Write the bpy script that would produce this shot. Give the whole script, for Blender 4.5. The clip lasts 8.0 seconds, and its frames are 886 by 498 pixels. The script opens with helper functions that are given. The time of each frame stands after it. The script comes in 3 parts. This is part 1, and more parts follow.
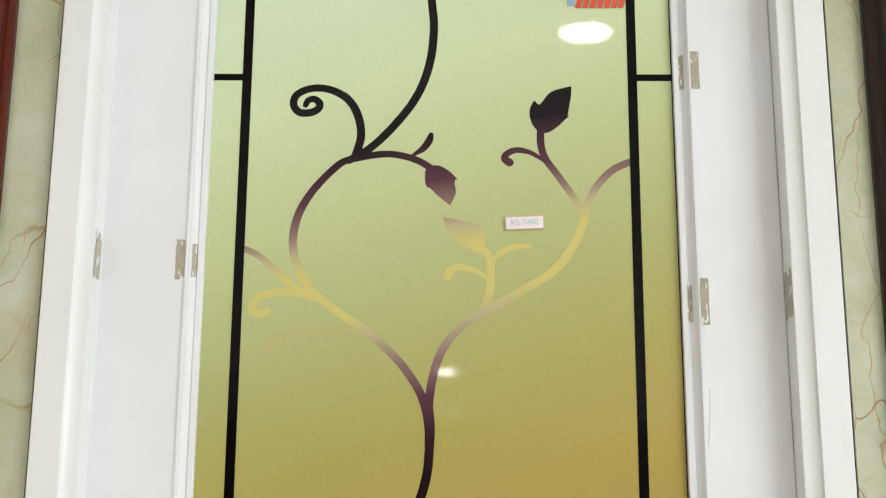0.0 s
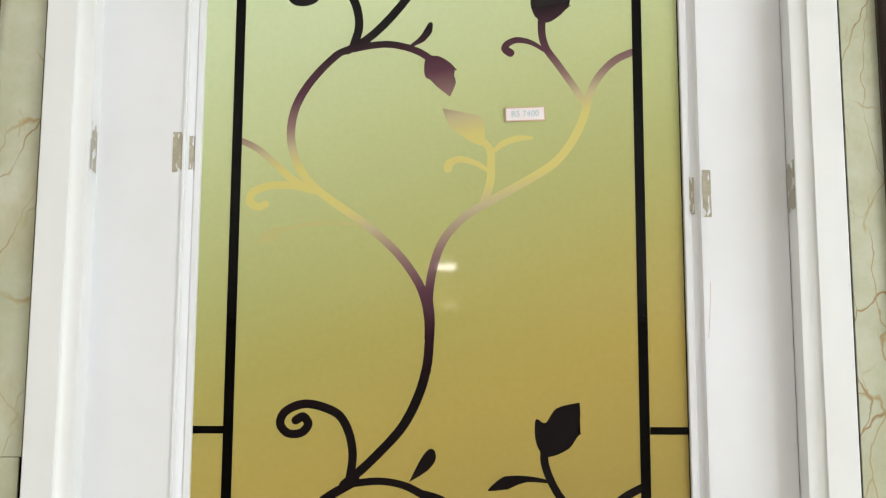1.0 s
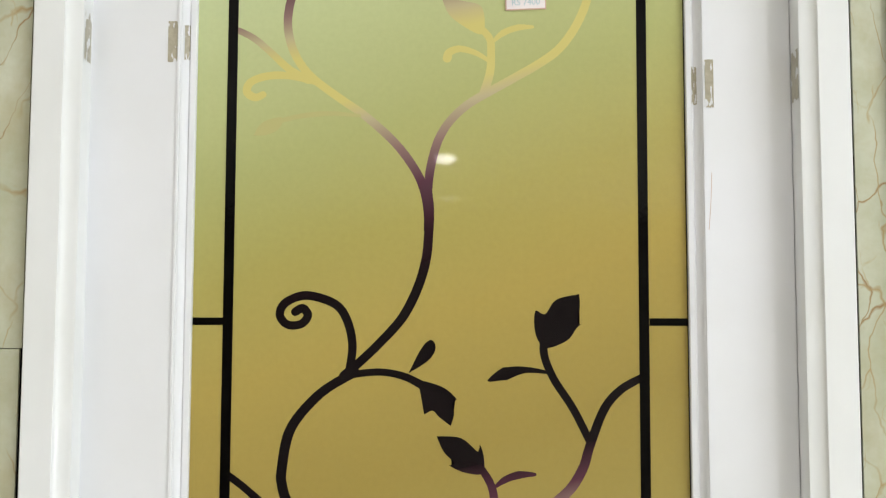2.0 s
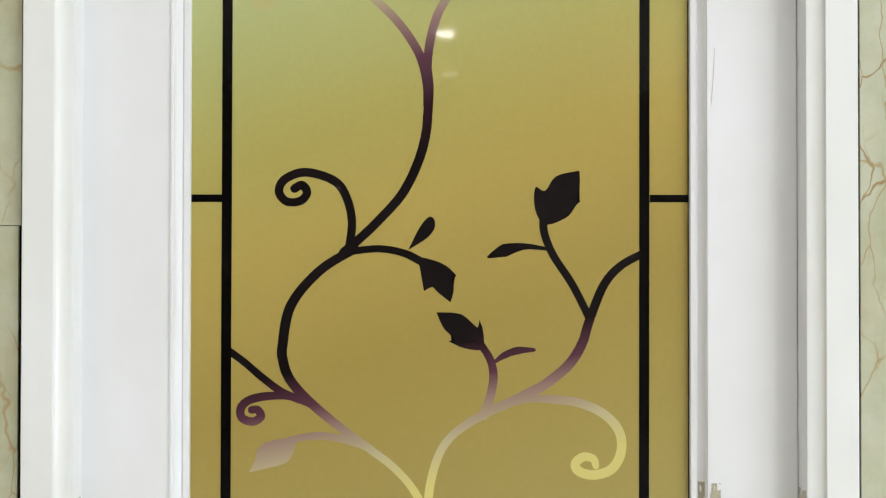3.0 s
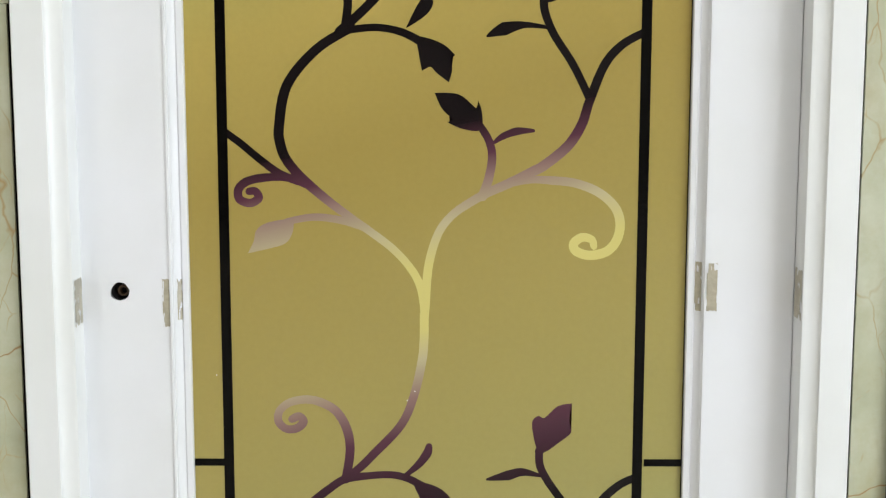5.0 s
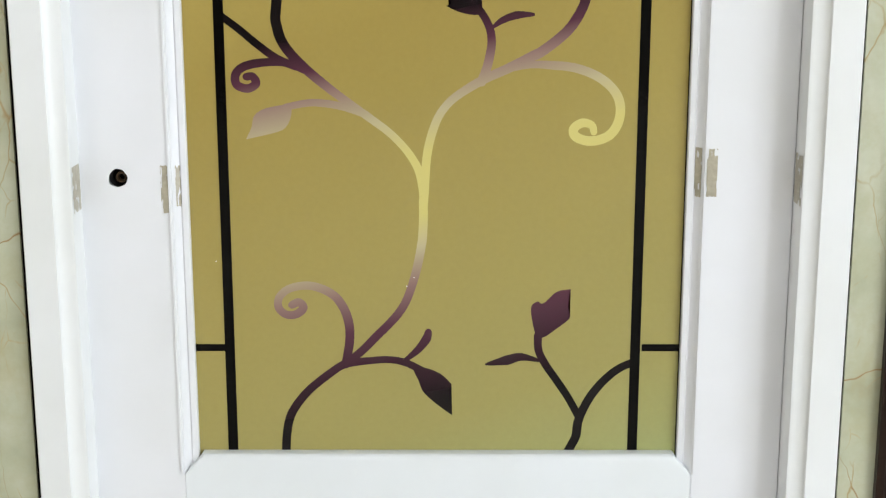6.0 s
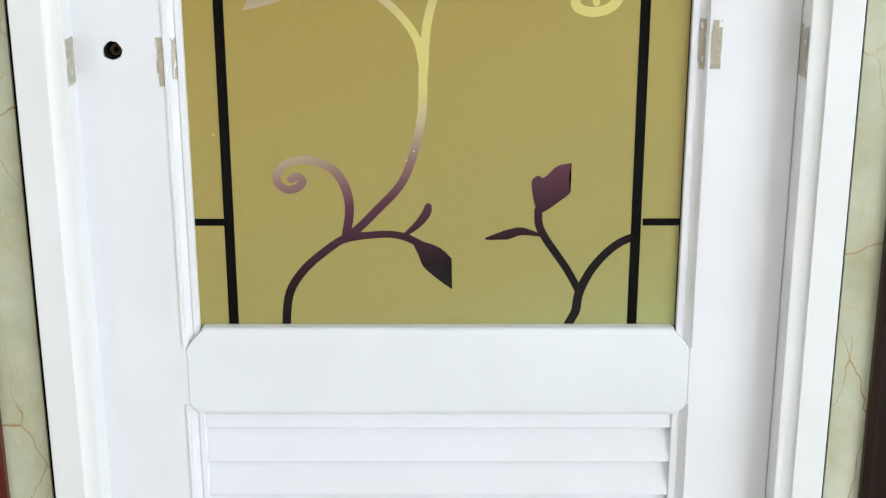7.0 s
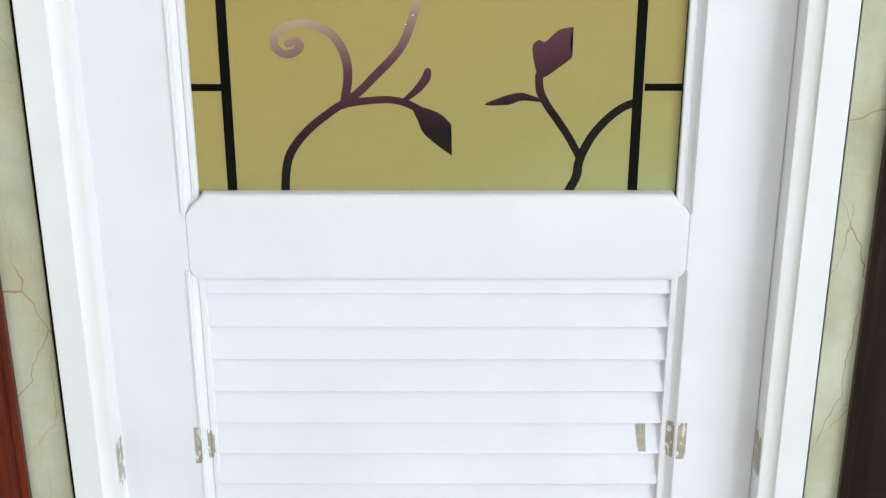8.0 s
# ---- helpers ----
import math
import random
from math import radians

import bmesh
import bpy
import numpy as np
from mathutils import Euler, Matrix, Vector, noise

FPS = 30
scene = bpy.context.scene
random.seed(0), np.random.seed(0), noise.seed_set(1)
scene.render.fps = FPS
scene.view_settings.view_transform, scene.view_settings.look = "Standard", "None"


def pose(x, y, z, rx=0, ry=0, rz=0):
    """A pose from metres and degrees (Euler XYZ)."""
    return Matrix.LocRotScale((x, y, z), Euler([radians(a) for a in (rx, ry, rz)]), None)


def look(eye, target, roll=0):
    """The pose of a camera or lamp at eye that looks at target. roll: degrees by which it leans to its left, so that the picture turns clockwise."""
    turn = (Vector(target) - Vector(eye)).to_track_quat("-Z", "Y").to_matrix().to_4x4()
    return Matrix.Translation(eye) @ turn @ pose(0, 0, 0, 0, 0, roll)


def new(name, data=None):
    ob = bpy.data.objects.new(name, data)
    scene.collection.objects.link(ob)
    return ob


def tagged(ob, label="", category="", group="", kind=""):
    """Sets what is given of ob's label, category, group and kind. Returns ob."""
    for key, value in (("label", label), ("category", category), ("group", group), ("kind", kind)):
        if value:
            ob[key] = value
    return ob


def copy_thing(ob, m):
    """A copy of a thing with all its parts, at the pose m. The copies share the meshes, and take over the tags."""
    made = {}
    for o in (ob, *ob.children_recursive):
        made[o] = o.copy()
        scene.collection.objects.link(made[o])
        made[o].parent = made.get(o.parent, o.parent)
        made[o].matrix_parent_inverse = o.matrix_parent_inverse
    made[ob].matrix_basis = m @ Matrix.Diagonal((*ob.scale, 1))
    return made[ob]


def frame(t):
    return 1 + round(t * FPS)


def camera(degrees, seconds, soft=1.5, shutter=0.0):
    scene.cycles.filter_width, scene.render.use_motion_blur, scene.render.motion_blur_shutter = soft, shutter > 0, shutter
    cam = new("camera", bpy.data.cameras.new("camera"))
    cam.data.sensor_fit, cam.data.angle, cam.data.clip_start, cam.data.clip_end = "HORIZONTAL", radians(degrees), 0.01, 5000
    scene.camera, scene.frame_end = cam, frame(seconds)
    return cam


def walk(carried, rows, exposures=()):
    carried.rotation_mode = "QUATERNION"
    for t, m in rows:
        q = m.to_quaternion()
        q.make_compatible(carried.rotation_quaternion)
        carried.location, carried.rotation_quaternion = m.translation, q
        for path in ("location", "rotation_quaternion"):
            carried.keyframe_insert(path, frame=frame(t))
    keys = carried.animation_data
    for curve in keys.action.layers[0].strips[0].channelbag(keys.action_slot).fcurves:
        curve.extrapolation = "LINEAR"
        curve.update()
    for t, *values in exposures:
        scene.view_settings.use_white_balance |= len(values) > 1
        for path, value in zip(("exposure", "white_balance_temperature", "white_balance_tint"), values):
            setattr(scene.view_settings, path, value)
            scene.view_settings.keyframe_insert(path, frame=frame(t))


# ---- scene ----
cam = camera(35.26, 8.0, soft=1.25)
# seconds, y, tilt, roll, turn: the camera stands at chest height and tilts down the door
PATH = [
    (0.0, -1.5771, 14.738, 0.284, 0.531), (0.5, -1.5713, 12.472, 0.253, 0.517), (1.0, -1.5644, 10.420, 0.184, 0.505),
    (2.5, -1.5531, 3.532, 0.100, 0.459), (3.0, -1.5500, 0.958, 0.060, 0.450), (3.5, -1.5429, -1.496, 0.063, 0.433),
    (4.0, -1.5402, -4.213, 0.038, 0.413), (4.5, -1.5376, -6.052, 0.010, 0.394), (6.0, -1.5309, -12.764, -0.080, 0.349),
    (6.5, -1.5272, -15.135, -0.139, 0.353), (7.0, -1.5193, -18.038, -0.141, 0.361), (7.5, -1.5139, -21.014, -0.135, 0.359),
    (8.0, -1.5092, -23.653, -0.150, 0.365),
]
walk(cam, [(t, pose(0.0159, y, 1.27, 90 + tilt, 0, turn) @ pose(0, 0, 0, 0, 0, roll)) for t, y, tilt, roll, turn in PATH],
     exposures=[(0.0, -0.08, 6630, 10), (4.5, -0.05, 6380, 10), (6.5, 0.05, 6260, 11), (8.0, 0.11, 6110, 12)])

# ---- light ----
world = bpy.data.worlds.new("sky")
scene.world = world
world.use_nodes = True
sky = world.node_tree.nodes.new("ShaderNodeTexSky")
sky.sky_type, sky.sun_disc, sky.sun_elevation, sky.sun_rotation = "NISHITA", False, radians(50), radians(100)
world.node_tree.nodes["Background"].inputs["Strength"].default_value = 0.12
world.node_tree.links.new(sky.outputs[0], world.node_tree.nodes["Background"].inputs["Color"])


def area_lamp(name, m, width, height, power, colour):
    data = bpy.data.lights.new(name, "AREA")
    data.shape, data.size, data.size_y, data.energy, data.color = "RECTANGLE", width, height, power, colour
    ob = new(name, data)
    ob.matrix_world = m
    return ob


# first lamp: unseen window on the right; second and third: added ambient fill
area_lamp("east_window_daylight", look((5.98, -4.5, 1.15), (0.0, -4.5, 1.0)), 2.9, 2.3, 205, (0.89, 0.95, 1.0))
area_lamp("east_fill", look((5.98, -8.0, 1.15), (0.0, -8.0, 1.0)), 2.7, 2.3, 330, (0.96, 0.975, 0.98))
area_lamp("west_fill", look((-2.98, -4.4, 1.15), (0.0, -4.4, 1.0)), 2.4, 2.3, 48, (1.0, 0.93, 0.83))


# ---- materials ----
def srgb(r, g, b):
    return tuple((c / 255 / 12.92) if c < 10 else ((c / 255 + 0.055) / 1.055) ** 2.4 for c in (r, g, b)) + (1.0,)


class Nodes:
    def __init__(self, name):
        self.mat = bpy.data.materials.new(name)
        self.mat.use_nodes = True
        self.tree = self.mat.node_tree
        self.bsdf = self.tree.nodes["Principled BSDF"]

    def add(self, kind, **values):
        node = self.tree.nodes.new(kind)
        for key, value in values.items():
            node.inputs[key.replace("_", " ")].default_value = value
        return node

    def link(self, a, b):
        self.tree.links.new(a, b)

    def place(self):
        return self.add("ShaderNodeNewGeometry").outputs["Position"]

    def noise(self, scale, detail=3.0, rough=0.5, stretch=None):
        node = self.add("ShaderNodeTexNoise", Scale=scale, Detail=detail, Roughness=rough)
        where = self.place()
        if stretch:
            mapping = self.add("ShaderNodeMapping", Scale=stretch)
            self.link(where, mapping.inputs["Vector"])
            where = mapping.outputs[0]
        self.link(where, node.inputs["Vector"])
        return node.outputs["Fac"]

    def ramp(self, fac, stops, mode="LINEAR"):
        node = self.tree.nodes.new("ShaderNodeValToRGB")
        node.color_ramp.interpolation = mode
        stops = [(p, c if len(c) == 4 else (*c, 1)) for p, c in stops]
        while len(node.color_ramp.elements) < len(stops):
            node.color_ramp.elements.new(0.5)
        for element, (p, c) in zip(node.color_ramp.elements, stops):
            element.position, element.color = p, c
        self.link(fac, node.inputs[0])
        return node.outputs[0]

    def mix(self, fac, a, b, mode="MIX"):
        node = self.tree.nodes.new("ShaderNodeMix")
        node.data_type, node.blend_type = "RGBA", mode
        for value, socket in ((fac, node.inputs[0]), (a, node.inputs[6]), (b, node.inputs[7])):
            if hasattr(value, "is_linked"):
                self.link(value, socket)
            else:
                socket.default_value = value
        return node.outputs[2]

    def math(self, op, a, b=0.0):
        node = self.tree.nodes.new("ShaderNodeMath")
        node.operation = op
        for value, socket in ((a, node.inputs[0]), (b, node.inputs[1])):
            if hasattr(value, "is_linked"):
                self.link(value, socket)
            else:
                socket.default_value = value
        return node.outputs[0]

    def span(self, value, low, high):
        node = self.add("ShaderNodeMapRange", From_Min=low, From_Max=high)
        self.link(value, node.inputs[0])
        return node.outputs[0]

    def bump(self, height, strength, distance):
        node = self.add("ShaderNodeBump", Strength=strength, Distance=distance)
        self.link(height, node.inputs["Height"])
        self.link(node.outputs[0], self.bsdf.inputs["Normal"])

    def finish(self, colour, rough, metal=0.0, spec=0.5):
        for value, key in ((colour, "Base Color"), (rough, "Roughness"), (metal, "Metallic"), (spec, "Specular IOR Level")):
            if hasattr(value, "is_linked"):
                self.link(value, self.bsdf.inputs[key])
            else:
                self.bsdf.inputs[key].default_value = value
        return self.mat


def painted(name, colour, rough):
    n = Nodes(name)
    cloudy = n.noise(5.0, 4.0)
    grain = n.noise(60.0, 3.0, 0.6, (1.0, 1.0, 0.12))
    dirty = tuple(c * 0.93 for c in colour[:2]) + (colour[2] * 0.90, 1)
    tone = n.mix(n.span(cloudy, 0.35, 0.75), (*colour, 1), dirty)
    n.bump(grain, 0.12, 0.0006)
    return n.finish(tone, n.ramp(cloudy, [(0.3, (rough - 0.06,) * 3), (0.7, (rough + 0.08,) * 3)]))


white_foil = painted("white_foil", (0.788, 0.80, 0.842), 0.34)
white_frame = painted("white_frame_paint", (0.792, 0.81, 0.825), 0.35)
white_rail = painted("white_rail_paint", (0.775, 0.81, 0.845), 0.38)
white_slat = painted("white_slat_paint", (0.79, 0.81, 0.865), 0.36)
wall_paint = painted("wall_paint", (0.74, 0.74, 0.73), 0.8)
# west and back tones are chosen for warm bounce and darker reflections
west_paint = painted("west_wall_paint", (0.40, 0.355, 0.30), 0.8)
back_paint = painted("back_wall_paint", (0.26, 0.24, 0.21), 0.8)
ceiling_paint = painted("ceiling_paint", (0.80, 0.80, 0.79), 0.85)


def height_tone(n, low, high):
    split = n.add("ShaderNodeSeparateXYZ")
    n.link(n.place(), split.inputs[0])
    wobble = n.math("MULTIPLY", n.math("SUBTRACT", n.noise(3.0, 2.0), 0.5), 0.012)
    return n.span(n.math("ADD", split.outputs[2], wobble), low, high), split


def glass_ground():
    """The pane's graduated ground: ochre in the middle, pale green above, a little green below, slanting across the
    width.
    """
    n = Nodes("graduated_glass")
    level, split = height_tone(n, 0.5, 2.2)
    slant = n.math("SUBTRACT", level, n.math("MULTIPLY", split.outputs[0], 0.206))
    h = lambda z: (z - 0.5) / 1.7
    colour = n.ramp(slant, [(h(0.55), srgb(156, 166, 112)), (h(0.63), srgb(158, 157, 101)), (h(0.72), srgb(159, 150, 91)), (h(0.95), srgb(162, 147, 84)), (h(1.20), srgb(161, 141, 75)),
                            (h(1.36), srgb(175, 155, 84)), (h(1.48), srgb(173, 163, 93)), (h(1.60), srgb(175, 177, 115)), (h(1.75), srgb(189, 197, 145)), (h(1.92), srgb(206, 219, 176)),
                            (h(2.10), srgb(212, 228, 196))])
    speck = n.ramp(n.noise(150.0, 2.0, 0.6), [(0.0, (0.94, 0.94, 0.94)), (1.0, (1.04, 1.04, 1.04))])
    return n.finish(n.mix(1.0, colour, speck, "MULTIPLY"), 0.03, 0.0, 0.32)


def vine_print():
    """Printed vine: bands of black, plum and gold over the height of the pane."""
    n = Nodes("vine_print")
    level, split = height_tone(n, 0.7, 1.9)
    lean = n.math("SUBTRACT", level, n.math("MULTIPLY", split.outputs[0], 0.165))
    black, plum, mauve, grey, gold = srgb(15, 8, 11), srgb(86, 50, 64), srgb(140, 112, 106), srgb(184, 172, 136), srgb(205, 194, 119)
    z = lambda h: (h - 0.7) / 1.2
    tone = n.ramp(lean, [(z(0.745), black), (z(0.80), srgb(56, 30, 42)), (z(0.845), plum), (z(0.89), mauve), (z(0.93), grey), (z(0.965), gold), (z(1.035), gold),
                         (z(1.080), grey), (z(1.125), mauve), (z(1.15), plum), (z(1.19), black), (z(1.40), black), (z(1.46), srgb(44, 22, 30)), (z(1.515), plum), (z(1.56), mauve), (z(1.60), grey),
                         (z(1.625), gold), (z(1.685), gold), (z(1.71), grey), (z(1.735), mauve), (z(1.77), plum), (z(1.83), black)])
    return n.finish(tone, 0.03, 0.0, 0.3)


def plain(name, colour, rough, metal=0.0, wear=0.15, scale=40.0, spec=0.5):
    n = Nodes(name)
    tone = n.mix(n.span(n.noise(scale, 4.0), 0.3, 0.75), colour, tuple(c * (1 - wear) for c in colour[:3]) + (1,))
    n.bump(n.noise(scale * 6, 2.0), 0.1, 0.0004)
    return n.finish(tone, rough, metal, spec)


glass_tone = glass_ground()
vine_ink = vine_print()
faint_ink = plain("faint_print", srgb(184, 179, 121), 0.03, wear=0.03, spec=0.3)
black_ink = plain("black_line_print", srgb(6, 5, 5), 0.05, wear=0.3, spec=0.15)
tape_skin = plain("tape_residue", srgb(180, 173, 153), 0.30, wear=0.28, scale=160)
hole_shade = plain("bore_shade", srgb(14, 12, 10), 0.8)
latch_metal = plain("latch_metal", srgb(74, 56, 36), 0.45, 0.4)
paper_white = plain("paper_white", srgb(238, 230, 232), 0.7, wear=0.05)
paper_border = plain("paper_border", srgb(212, 178, 162), 0.7)
pen_blue = plain("pen_blue", srgb(182, 205, 212), 0.7)
sticker_red = plain("sticker_red", srgb(216, 84, 58), 0.4)
sticker_blue = plain("sticker_blue", srgb(150, 176, 206), 0.4)
scratch_red = plain("scratch_red", srgb(212, 184, 170), 0.6)
floor_tile = plain("floor_tile", srgb(222, 218, 208), 0.2, scale=6)
# near-black for places that only hold shade
shade_black = plain("shade_black", srgb(14, 13, 11), 0.9, spec=0.1)


def marble():
    """Pale green-cream marble: soft clouds, a few long slanting veins and a web of finer ones."""
    n = Nodes("green_cream_marble")
    cloud = n.noise(6.0, 6.0, 0.6)
    base = n.ramp(cloud, [(0.28, srgb(156, 158, 132)), (0.46, srgb(178, 181, 155)), (0.60, srgb(191, 194, 172)), (0.74, srgb(201, 204, 185))])
    warp = n.add("ShaderNodeTexNoise", Scale=10.0, Detail=3.5, Roughness=0.55)
    n.link(n.place(), warp.inputs["Vector"])
    blotch = n.span(n.noise(34.0, 5.0, 0.65), 0.42, 0.72)
    colour = n.mix(n.math("MULTIPLY", blotch, 0.32), base, srgb(170, 160, 118))
    smear = n.span(n.noise(9.0, 4.0, 0.6, (1.6, 1.0, 0.7)), 0.56, 0.74)
    colour = n.mix(n.math("MULTIPLY", smear, 0.38), colour, srgb(164, 150, 106))
    for scale, width, tint, low, reach, turn, push in ((3.6, 0.0038, srgb(150, 118, 76), 0.40, 0.10, 0.55, 0.06), (7.0, 0.010, srgb(166, 144, 102), 0.47, 0.12, -0.6, 0.06),
                                                       (17.0, 0.020, srgb(176, 160, 122), 0.52, 0.12, 0.5, 0.05)):
        offset = n.add("ShaderNodeVectorMath")
        offset.operation = "MULTIPLY_ADD"
        offset.inputs[1].default_value = (push, push, push)
        n.link(warp.outputs["Color"], offset.inputs[0])
        n.link(n.place(), offset.inputs[2])
        turned = n.add("ShaderNodeMapping", Rotation=(0.3, turn, 0.2), Scale=(1.5, 1.0, 0.7))
        n.link(offset.outputs[0], turned.inputs["Vector"])
        cells = n.add("ShaderNodeTexVoronoi", Scale=scale)
        cells.feature = "DISTANCE_TO_EDGE"
        n.link(turned.outputs[0], cells.inputs["Vector"])
        line = n.span(cells.outputs["Distance"], width, 0.0)
        where = n.span(n.noise(scale * 1.3, 3.0), low, low + reach)
        colour = n.mix(n.math("MULTIPLY", line, where), colour, tint)
    return n.finish(colour, 0.22)


def wood(name, dark, light, rough):
    n = Nodes(name)
    grain = n.noise(26.0, 6.0, 0.65, (3.0, 3.0, 0.14))
    fine = n.noise(160.0, 3.0, 0.6, (2.0, 2.0, 0.06))
    colour = n.mix(n.span(grain, 0.35, 0.68), dark, light)
    n.bump(fine, 0.2, 0.0006)
    return n.finish(n.mix(n.math("MULTIPLY", fine, 0.35), colour, dark), rough, 0.0, 0.22)


marble_tile = marble()
red_wood = wood("red_brown_wood", srgb(66, 20, 8), srgb(108, 38, 15), 0.34)
dark_wood = wood("dark_brown_wood", srgb(20, 12, 7), srgb(42, 25, 15), 0.30)


def glowing(name, colour, strength):
    n = Nodes(name)
    n.bsdf.inputs["Emission Color"].default_value = (*colour, 1)
    n.bsdf.inputs["Emission Strength"].default_value = strength
    return n.finish((0.8, 0.8, 0.8, 1), 0.5)


lamp_glow = glowing("downlight_glow", (1.0, 0.98, 0.94), 55.0)
drum_glow = glowing("drum_light_glow", (1.0, 0.98, 0.94), 34.0)
far_glow = glowing("far_light_glow", (1.0, 0.98, 0.94), 4.0)


# ---- mesh helpers ----
def part(name, bm, material, parent=None, label="", smooth=False):
    bmesh.ops.recalc_face_normals(bm, faces=bm.faces)
    mesh = bpy.data.meshes.new(name)
    bm.to_mesh(mesh)
    bm.free()
    if smooth:
        for face in mesh.polygons:
            face.use_smooth = True
        mesh.set_sharp_from_angle(angle=radians(32))
    mesh.materials.append(material)
    ob = new(name, mesh)
    ob.parent = parent
    return tagged(ob, label)


def thing(name, label, category, group="", kind="", at=(0, 0, 0)):
    ob = new(name)
    ob.location = at
    ob.empty_display_size = 0.05
    return tagged(ob, label, category, group, kind)


def box(x0, x1, y0, y1, z0, z1, bevel=0.0, bm=None):
    own = bmesh.new()
    bmesh.ops.create_cube(own, size=1.0)
    for v in own.verts:
        v.co = ((x0, x1)[v.co.x > 0], (y0, y1)[v.co.y > 0], (z0, z1)[v.co.z > 0])
    if bevel:
        bmesh.ops.bevel(own, geom=own.edges[:], offset=bevel, segments=2, affect="EDGES", profile=0.6)
    if bm is None:
        return own
    mesh = bpy.data.meshes.new("scrap")
    own.to_mesh(mesh)
    own.free()
    bm.from_mesh(mesh)
    bpy.data.meshes.remove(mesh)
    return bm


def prism(section, start, end, at):
    """A closed section of (u, v) swept in a straight line; at(u, v, s) places it."""
    bm = bmesh.new()
    rings = [[bm.verts.new(at(u, v, s)) for u, v in section] for s in (start, end)]
    for i in range(len(section)):
        j = (i + 1) % len(section)
        bm.faces.new((rings[0][i], rings[0][j], rings[1][j], rings[1][i]))
    bm.faces.new(rings[0])
    bm.faces.new(list(reversed(rings[1])))
    return bm


def smooth_line(points, steps=7, closed=False):
    """A Catmull-Rom curve through the points."""
    pts = [Vector(p) for p in points]
    count = len(pts)
    out = []
    for i in range(count if closed else count - 1):
        p1, p2 = pts[i], pts[(i + 1) % count]
        if (p2 - p1).length < 1e-6:
            continue
        p0 = pts[i - 1] if (i or closed) else p1
        p3 = pts[(i + 2) % count] if (closed or i + 2 < count) else p2
        for k in range(steps):
            s = k / steps
            out.append(0.5 * (2 * p1 + (p2 - p0) * s + (2 * p0 - 5 * p1 + 4 * p2 - p3) * s * s + (3 * p1 - p0 - 3 * p2 + p3) * s ** 3))
    if not closed:
        out.append(pts[-1])
    return out


# ---- the shop room ----
# unseen enclosure; the side walls' openings are added for the lamps
ROOM_X, EAST, BACK, CEILING = 3.0, 6.0, -9.6, 2.75


def structure(name, bm, material, label, category):
    return tagged(part(name, bm, material), label, category, kind="structure")


structure("floor", box(-ROOM_X - 0.2, EAST + 0.2, BACK - 0.2, 0.3, -0.12, 0.0), floor_tile, "pale beige polished tile floor of the shop", "floor")
structure("ceiling", box(-ROOM_X - 0.2, EAST + 0.2, BACK - 0.2, 0.3, CEILING, CEILING + 0.12), ceiling_paint, "plain white painted ceiling of the shop", "ceiling")
def side_wall(x0, x1, openings):
    """A side wall with openings from floor to 2.35 m, given as stretches of y."""
    bm = bmesh.new()
    south = BACK
    for low, high in openings:
        box(x0, x1, south, low, 0.0, CEILING, bm=bm)
        box(x0, x1, low, high, 2.35, CEILING, bm=bm)
        south = high
    return box(x0, x1, south, 0.3, 0.0, CEILING, bm=bm)


structure("wall_west", side_wall(-ROOM_X - 0.2, -ROOM_X, [(-5.7, -3.1)]), west_paint, "unseen tan side wall with an added opening for fill light", "wall")
structure("wall_east", side_wall(EAST, EAST + 0.2, [(-9.4, -6.6), (-6.0, -3.0)]), wall_paint, "unseen off-white side wall with openings for window and fill light", "wall")
structure("wall_south", box(-ROOM_X, EAST, BACK - 0.2, BACK, 0.0, CEILING), back_paint, "unseen taupe back wall, kept dark for the pane's reflections", "wall")
structure("ground", box(-60, 60, -60, 60, -0.3, -0.13), floor_tile, "pale paved ground outside the shop", "ground")

# marble wall with the doorway; dark strips paint the shade in the frame's joint
HALF, HEAD = 0.4485, 2.20
WALL_Y = -0.045
GAP = 0.0070
TILE = 1.32
north = box(-0.90, -HALF - GAP, WALL_Y, 0.16, 0.0, TILE - 0.0004)
box(-0.90, -HALF - 0.0046, WALL_Y, 0.16, TILE + 0.0004, CEILING, bm=north)
box(HALF + 0.0054, 0.90, WALL_Y, 0.16, 0.0, CEILING, bm=north)
box(-HALF - GAP, HALF + 0.0054, WALL_Y, 0.16, HEAD + 0.005, CEILING, bm=north)
structure("wall_north", north, marble_tile, "pale green-cream marble wall with brown veins", "wall")
outer = box(-ROOM_X, -0.90, WALL_Y, 0.16, 0.0, CEILING)
box(0.90, EAST, WALL_Y, 0.16, 0.0, CEILING, bm=outer)
structure("wall_north_outer", outer, wall_paint, "plain off-white wall beside the marble", "wall")
for x0, x1, z0, z1 in ((-HALF - GAP, -HALF, 0.0, TILE), (-HALF - 0.0046, -HALF, TILE, HEAD), (HALF, HALF + 0.0054, 0.0, HEAD)):
    structure("joint_shade", box(x0 + 0.0001, x1 - 0.0001, WALL_Y + 0.004, 0.05, z0, z1), shade_black, "dark strip for the shade in the open frame joint", "joint")
# unseen sheet, added so no light shows through the gaps
structure("gap_backing", box(-0.52, 0.52, 0.17, 0.20, 0.0, CEILING), shade_black, "unseen dark backing that keeps the doorway's gaps dark", "wall")

